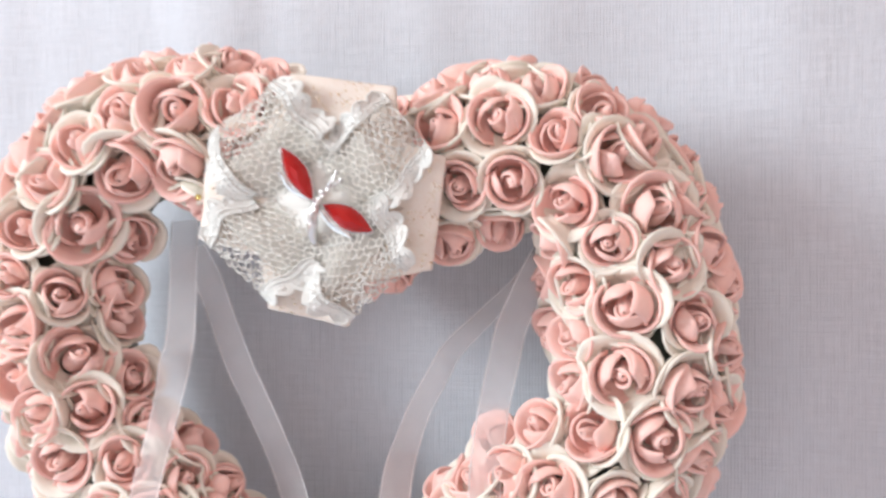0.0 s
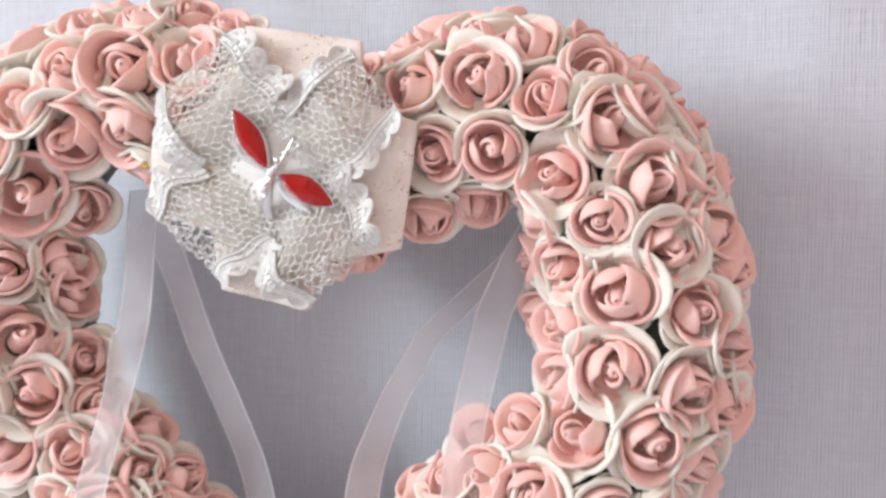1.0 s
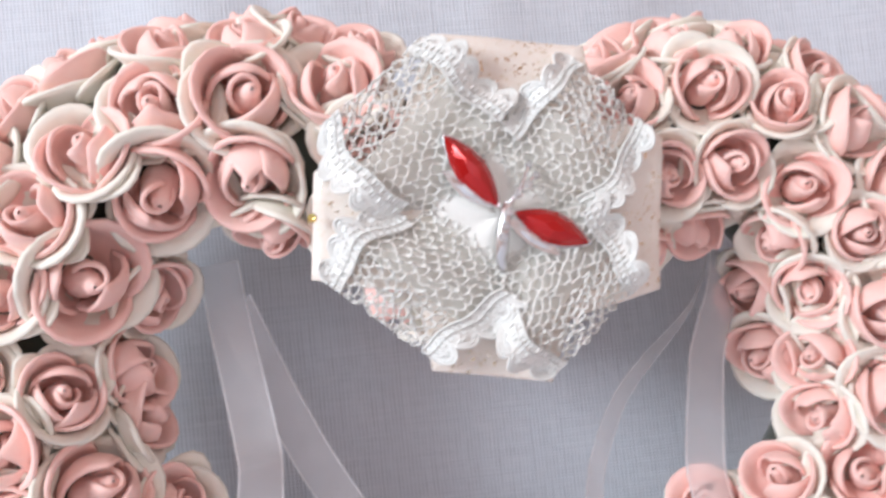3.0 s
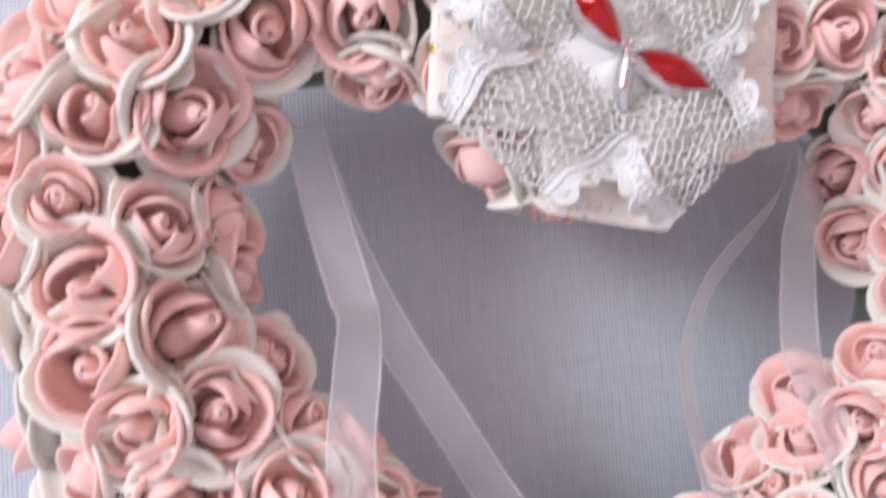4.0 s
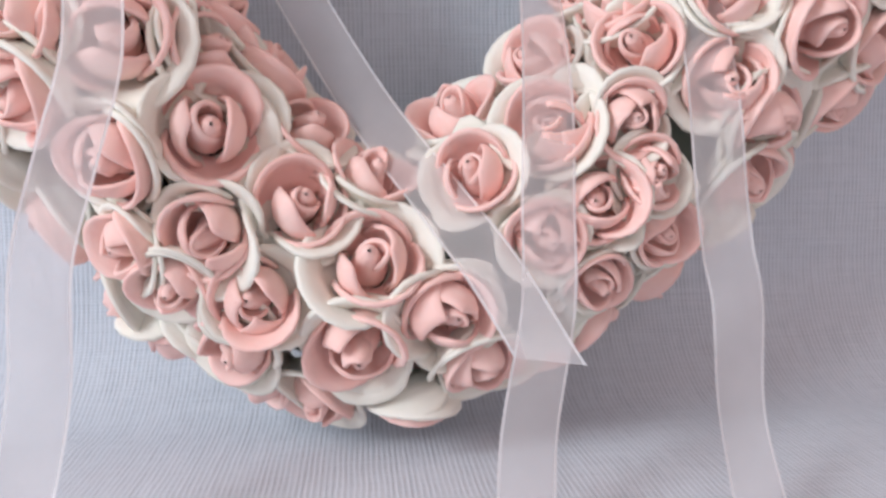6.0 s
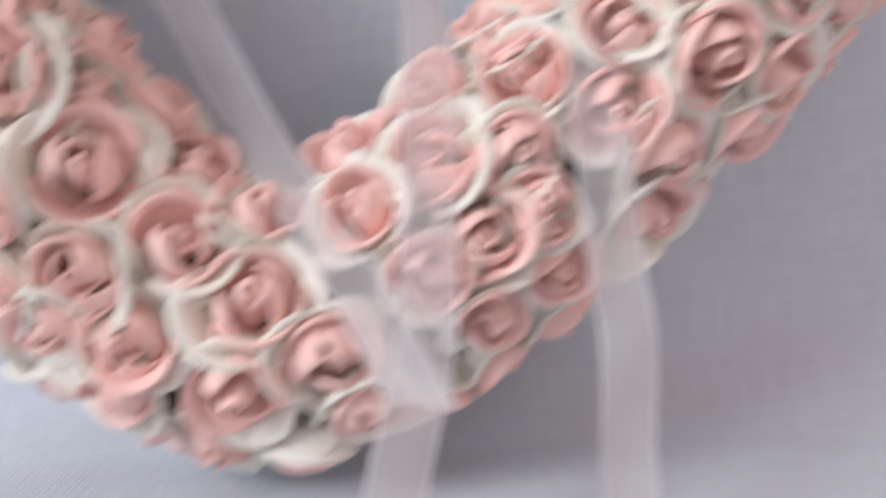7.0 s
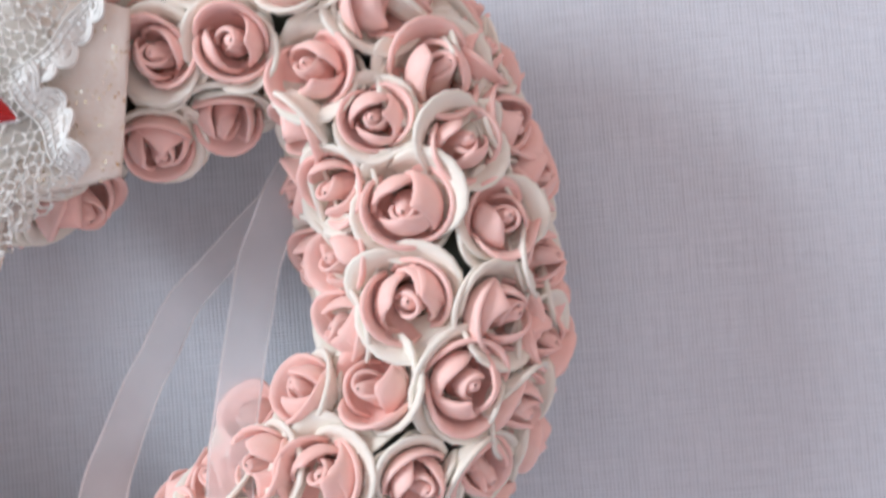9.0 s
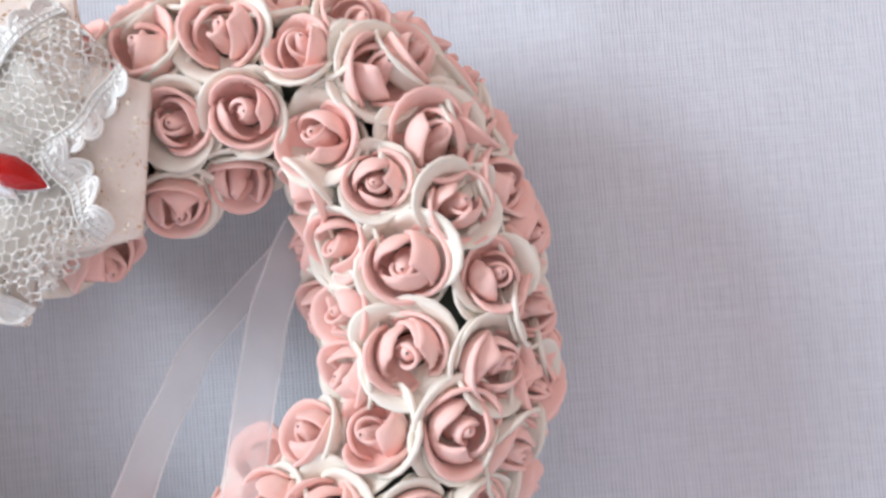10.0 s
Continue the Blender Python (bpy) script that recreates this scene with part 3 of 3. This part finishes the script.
def marquise(tip_a, tip_b, width, name, mat, height=0.0032, label=""):
    """A pointed oval stone in a thin silver cup, between two tips in the plane of the brooch."""
    a, b = Vector((tip_a[0] - BASE.x, 0, tip_a[1] - BASE.z)), Vector((tip_b[0] - BASE.x, 0, tip_b[1] - BASE.z))
    mid, axis = (a + b) / 2, (b - a)
    half = axis.length / 2
    axis.normalize()
    side = axis.cross(Vector((0, 1, 0)))
    n = 16

    def outline(scale, depth, trim=1.0):
        out = []
        for k in range(n):
            t = 2 * math.pi * k / n
            along = math.cos(t)
            across = math.copysign((1 - abs(along) ** 1.75) ** 0.95, math.sin(t)) if abs(math.sin(t)) > 1e-6 else 0
            out.append(mid + axis * along * half * scale * trim + side * across * width / 2 * scale + Vector((0, depth, 0)))
        return out
    levels = [outline(0.45, 0.0012), outline(0.97, -0.0006), outline(0.98, -0.0011), outline(0.70, -height * 0.66), outline(0.26, -height)]
    verts = [v for level in levels for v in level]
    faces = [tuple(range(n)), tuple(reversed(range(4 * n, 5 * n)))]
    for i in range(4):
        for k in range(n):
            m = (k + 1) % n
            if i in (0, 2, 3) and k % 2 == 0:
                faces += [(i * n + k, (i + 1) * n + k, (i + 1) * n + m), (i * n + k, (i + 1) * n + m, i * n + m)]
            else:
                faces.append((i * n + k, (i + 1) * n + k, (i + 1) * n + m, i * n + m))
    stone = mesh_object(name, verts, faces, mat, brooch, False)
    tagged(stone, label)
    levels = [outline(0.40, 0.0022), outline(1.0, 0.0014), outline(1.045, -0.0004), outline(1.04, -0.0014), outline(0.99, -0.0015), outline(0.98, 0.0002)]
    verts = [v for level in levels for v in level]
    faces = [tuple(range(n))]
    for i in range(5):
        faces += [(i * n + k, (i + 1) * n + k, (i + 1) * n + (k + 1) % n, i * n + (k + 1) % n) for k in range(n)]
    mesh_object("setting", verts, faces, SILVER, stone, True)


marquise((-.1105, .3353), (-.0988, .3165), 0.0082, "upper_wing", RUBY, 0.0044, "red faceted marquise stone")
marquise((-.0955, .3152), (-.0775, .3058), 0.0082, "upper_wing", RUBY, 0.0044, "red faceted marquise stone")
marquise((-.1115, .3265), (-.1005, .3168), 0.0042, "lower_wing", SILVER, 0.0016, "small silver lower wing")
marquise((-.0975, .3140), (-.0850, .3035), 0.0042, "lower_wing", SILVER, 0.0016, "small silver lower wing")
body = Sheets()
body.tube(smooth_line([(-.0965, .2675, .3175), (-.0982, .2672, .3130), (-.0992, .2680, .3075), (-.0996, .2690, .3045), (-.0990, .2700, .3018)], 5) - np.array(BASE),
          [0.0008 + 0.0010 * math.sin(math.pi * (k + 2) / 24) for k in range(21)], 8)
tagged(body.link("body", SILVER, brooch), "tapered silver body")
for tip in ((-.0890, .3235), (-.0905, .3262)):
    feeler = Sheets()
    line = smooth_line([(-.0965, .2678, .3172), (-.0938, .2672, .3200), (tip[0], .2680, tip[1])], 5) - np.array(BASE)
    feeler.tube(line, 0.0005, 6)
    stalk = feeler.link("feeler", SILVER, brooch)
    bead = bmesh.new()
    bmesh.ops.create_icosphere(bead, subdivisions=1, radius=0.0011, matrix=Matrix.Translation(line[-1]))
    part("crystal", bead, CRYSTAL, stalk)
for x, z in ((-.0969, .3150), (-.0982, .3118), (-.0990, .3092), (-.0945, .3192), (-.0918, .3212)):
    bead = bmesh.new()
    bmesh.ops.create_icosphere(bead, subdivisions=1, radius=0.0012, matrix=Matrix.Translation((x - BASE.x, -0.0042, z - BASE.z)))
    part("crystal", bead, CRYSTAL, brooch)


# ---- organza ribbons ----
def ribbon(points, twists, width=0.0118, cut=0.0, label="sheer pale pink organza ribbon hanging from the wreath"):
    """A sheer ribbon along points of the world; twists: degrees by which it turns away from the wall, point by point."""
    line = smooth_line(np.c_[np.array(points), np.array(twists)], 9)
    path, turn = line[:, :3], np.radians(line[:, 3])
    along = np.gradient(path, axis=0)
    along /= np.linalg.norm(along, axis=1, keepdims=True)
    run = np.r_[0, np.cumsum(np.linalg.norm(np.diff(path, axis=0), axis=1))]
    home = Vector(path[0])
    flat = np.cross(along, (0, 1, 0))
    flat /= np.linalg.norm(flat, axis=1, keepdims=True)
    out = np.cross(flat, along)
    across = flat * np.cos(turn)[:, None] + out * np.sin(turn)[:, None]

    def strip(name, lo, hi, n, mat, parent, lift=0.0):
        verts, uvs, faces = [], [], []
        for i in range(len(path)):
            for w in np.linspace(lo, hi, n):
                slip = cut * (w + 0.5) * max(0, (i - len(path) + 8) / 7)
                bow = 0.0006 * math.cos(math.pi * w) * math.sin(i * 0.31)
                q = path[i] + across[i] * w * width + along[i] * slip + out[i] * (bow + lift)
                verts.append(Vector(q) - home)
                uvs.append((w * width, run[i]))
        for i in range(len(path) - 1):
            faces += [(i * n + j, i * n + j + 1, (i + 1) * n + j + 1, (i + 1) * n + j) for j in range(n - 1)]
        ob = mesh_object(name, verts, faces, mat, parent, True, uvs)
        return ob
    ob = strip("organza_ribbon", -0.45, 0.45, 7, ORGANZA, None)
    ob.location = home
    tagged(ob, label, "ribbon", "organza ribbons of the wreath")
    strip("selvedge", -0.50, -0.45, 2, SELVEDGE, ob)
    strip("selvedge", 0.45, 0.50, 2, SELVEDGE, ob)
    return ob


ribbon([(-.174, .318, .312), (-.1715, .312, .2967), (-.1681, .305, .2795), (-.1649, .297, .2641), (-.1635, .291, .2568), (-.1650, .289, .2440),
        (-.1675, .286, .2284), (-.1680, .278, .2120), (-.1665, .268, .1910), (-.1710, .264, .1720), (-.1765, .263, .1520), (-.1780, .262, .1280),
        (-.1790, .250, .1080), (-.1790, .235, .0990)],
       [10, 10, 8, 12, 22, 0, -5, 0, 0, 0, 0, 5, 0, 0])
ribbon([(-.171, .318, .300), (-.1672, .324, .2879), (-.1617, .325, .2730), (-.1520, .323, .2512), (-.1402, .321, .2298), (-.1272, .317, .2055),
        (-.1138, .302, .1822), (-.1003, .286, .1633), (-.0894, .274, .1477), (-.0815, .265, .1335)],
       [10, 10, 5, 5, 0, 0, 5, 8, 0, -10], cut=0.009, label="sheer pale pink organza ribbon with a slanted cut end")
ribbon([(-.026, .322, .296), (-.0333, .316, .2867), (-.0393, .314, .2807), (-.0496, .316, .2705), (-.0593, .315, .2606), (-.0657, .315, .2492),
        (-.0708, .311, .2389), (-.0745, .303, .2260), (-.0757, .293, .2150), (-.0758, .284, .1948), (-.0762, .279, .1780), (-.0772, .275, .1610),
        (-.0785, .269, .1400), (-.0850, .258, .1160), (-.0890, .240, .0990)],
       [60, 62, 60, 52, 48, 45, 45, 42, 32, 18, 5, 0, 0, 0, 0])
ribbon([(-.022, .318, .300), (-.0270, .3095, .2896), (-.0311, .308, .2801), (-.0351, .3065, .2707), (-.0376, .305, .2592), (-.0400, .303, .2478),
        (-.0417, .300, .2369), (-.0424, .290, .2224), (-.0421, .283, .2059), (-.0413, .277, .1890), (-.0405, .275, .1764), (-.0393, .275, .1638),
        (-.0378, .274, .1500), (-.0368, .271, .1389), (-.0395, .262, .1180), (-.0420, .245, .1000)],
       [25, 18, 12, 8, 5, 0, 0, 0, 3, 5, 0, 0, 0, 0, 10, 0])

# ---- the roses ----
random.seed(23)
for stretch in ROSES.values():
    for along, around, radius in stretch:
        rose(along, around, radius)
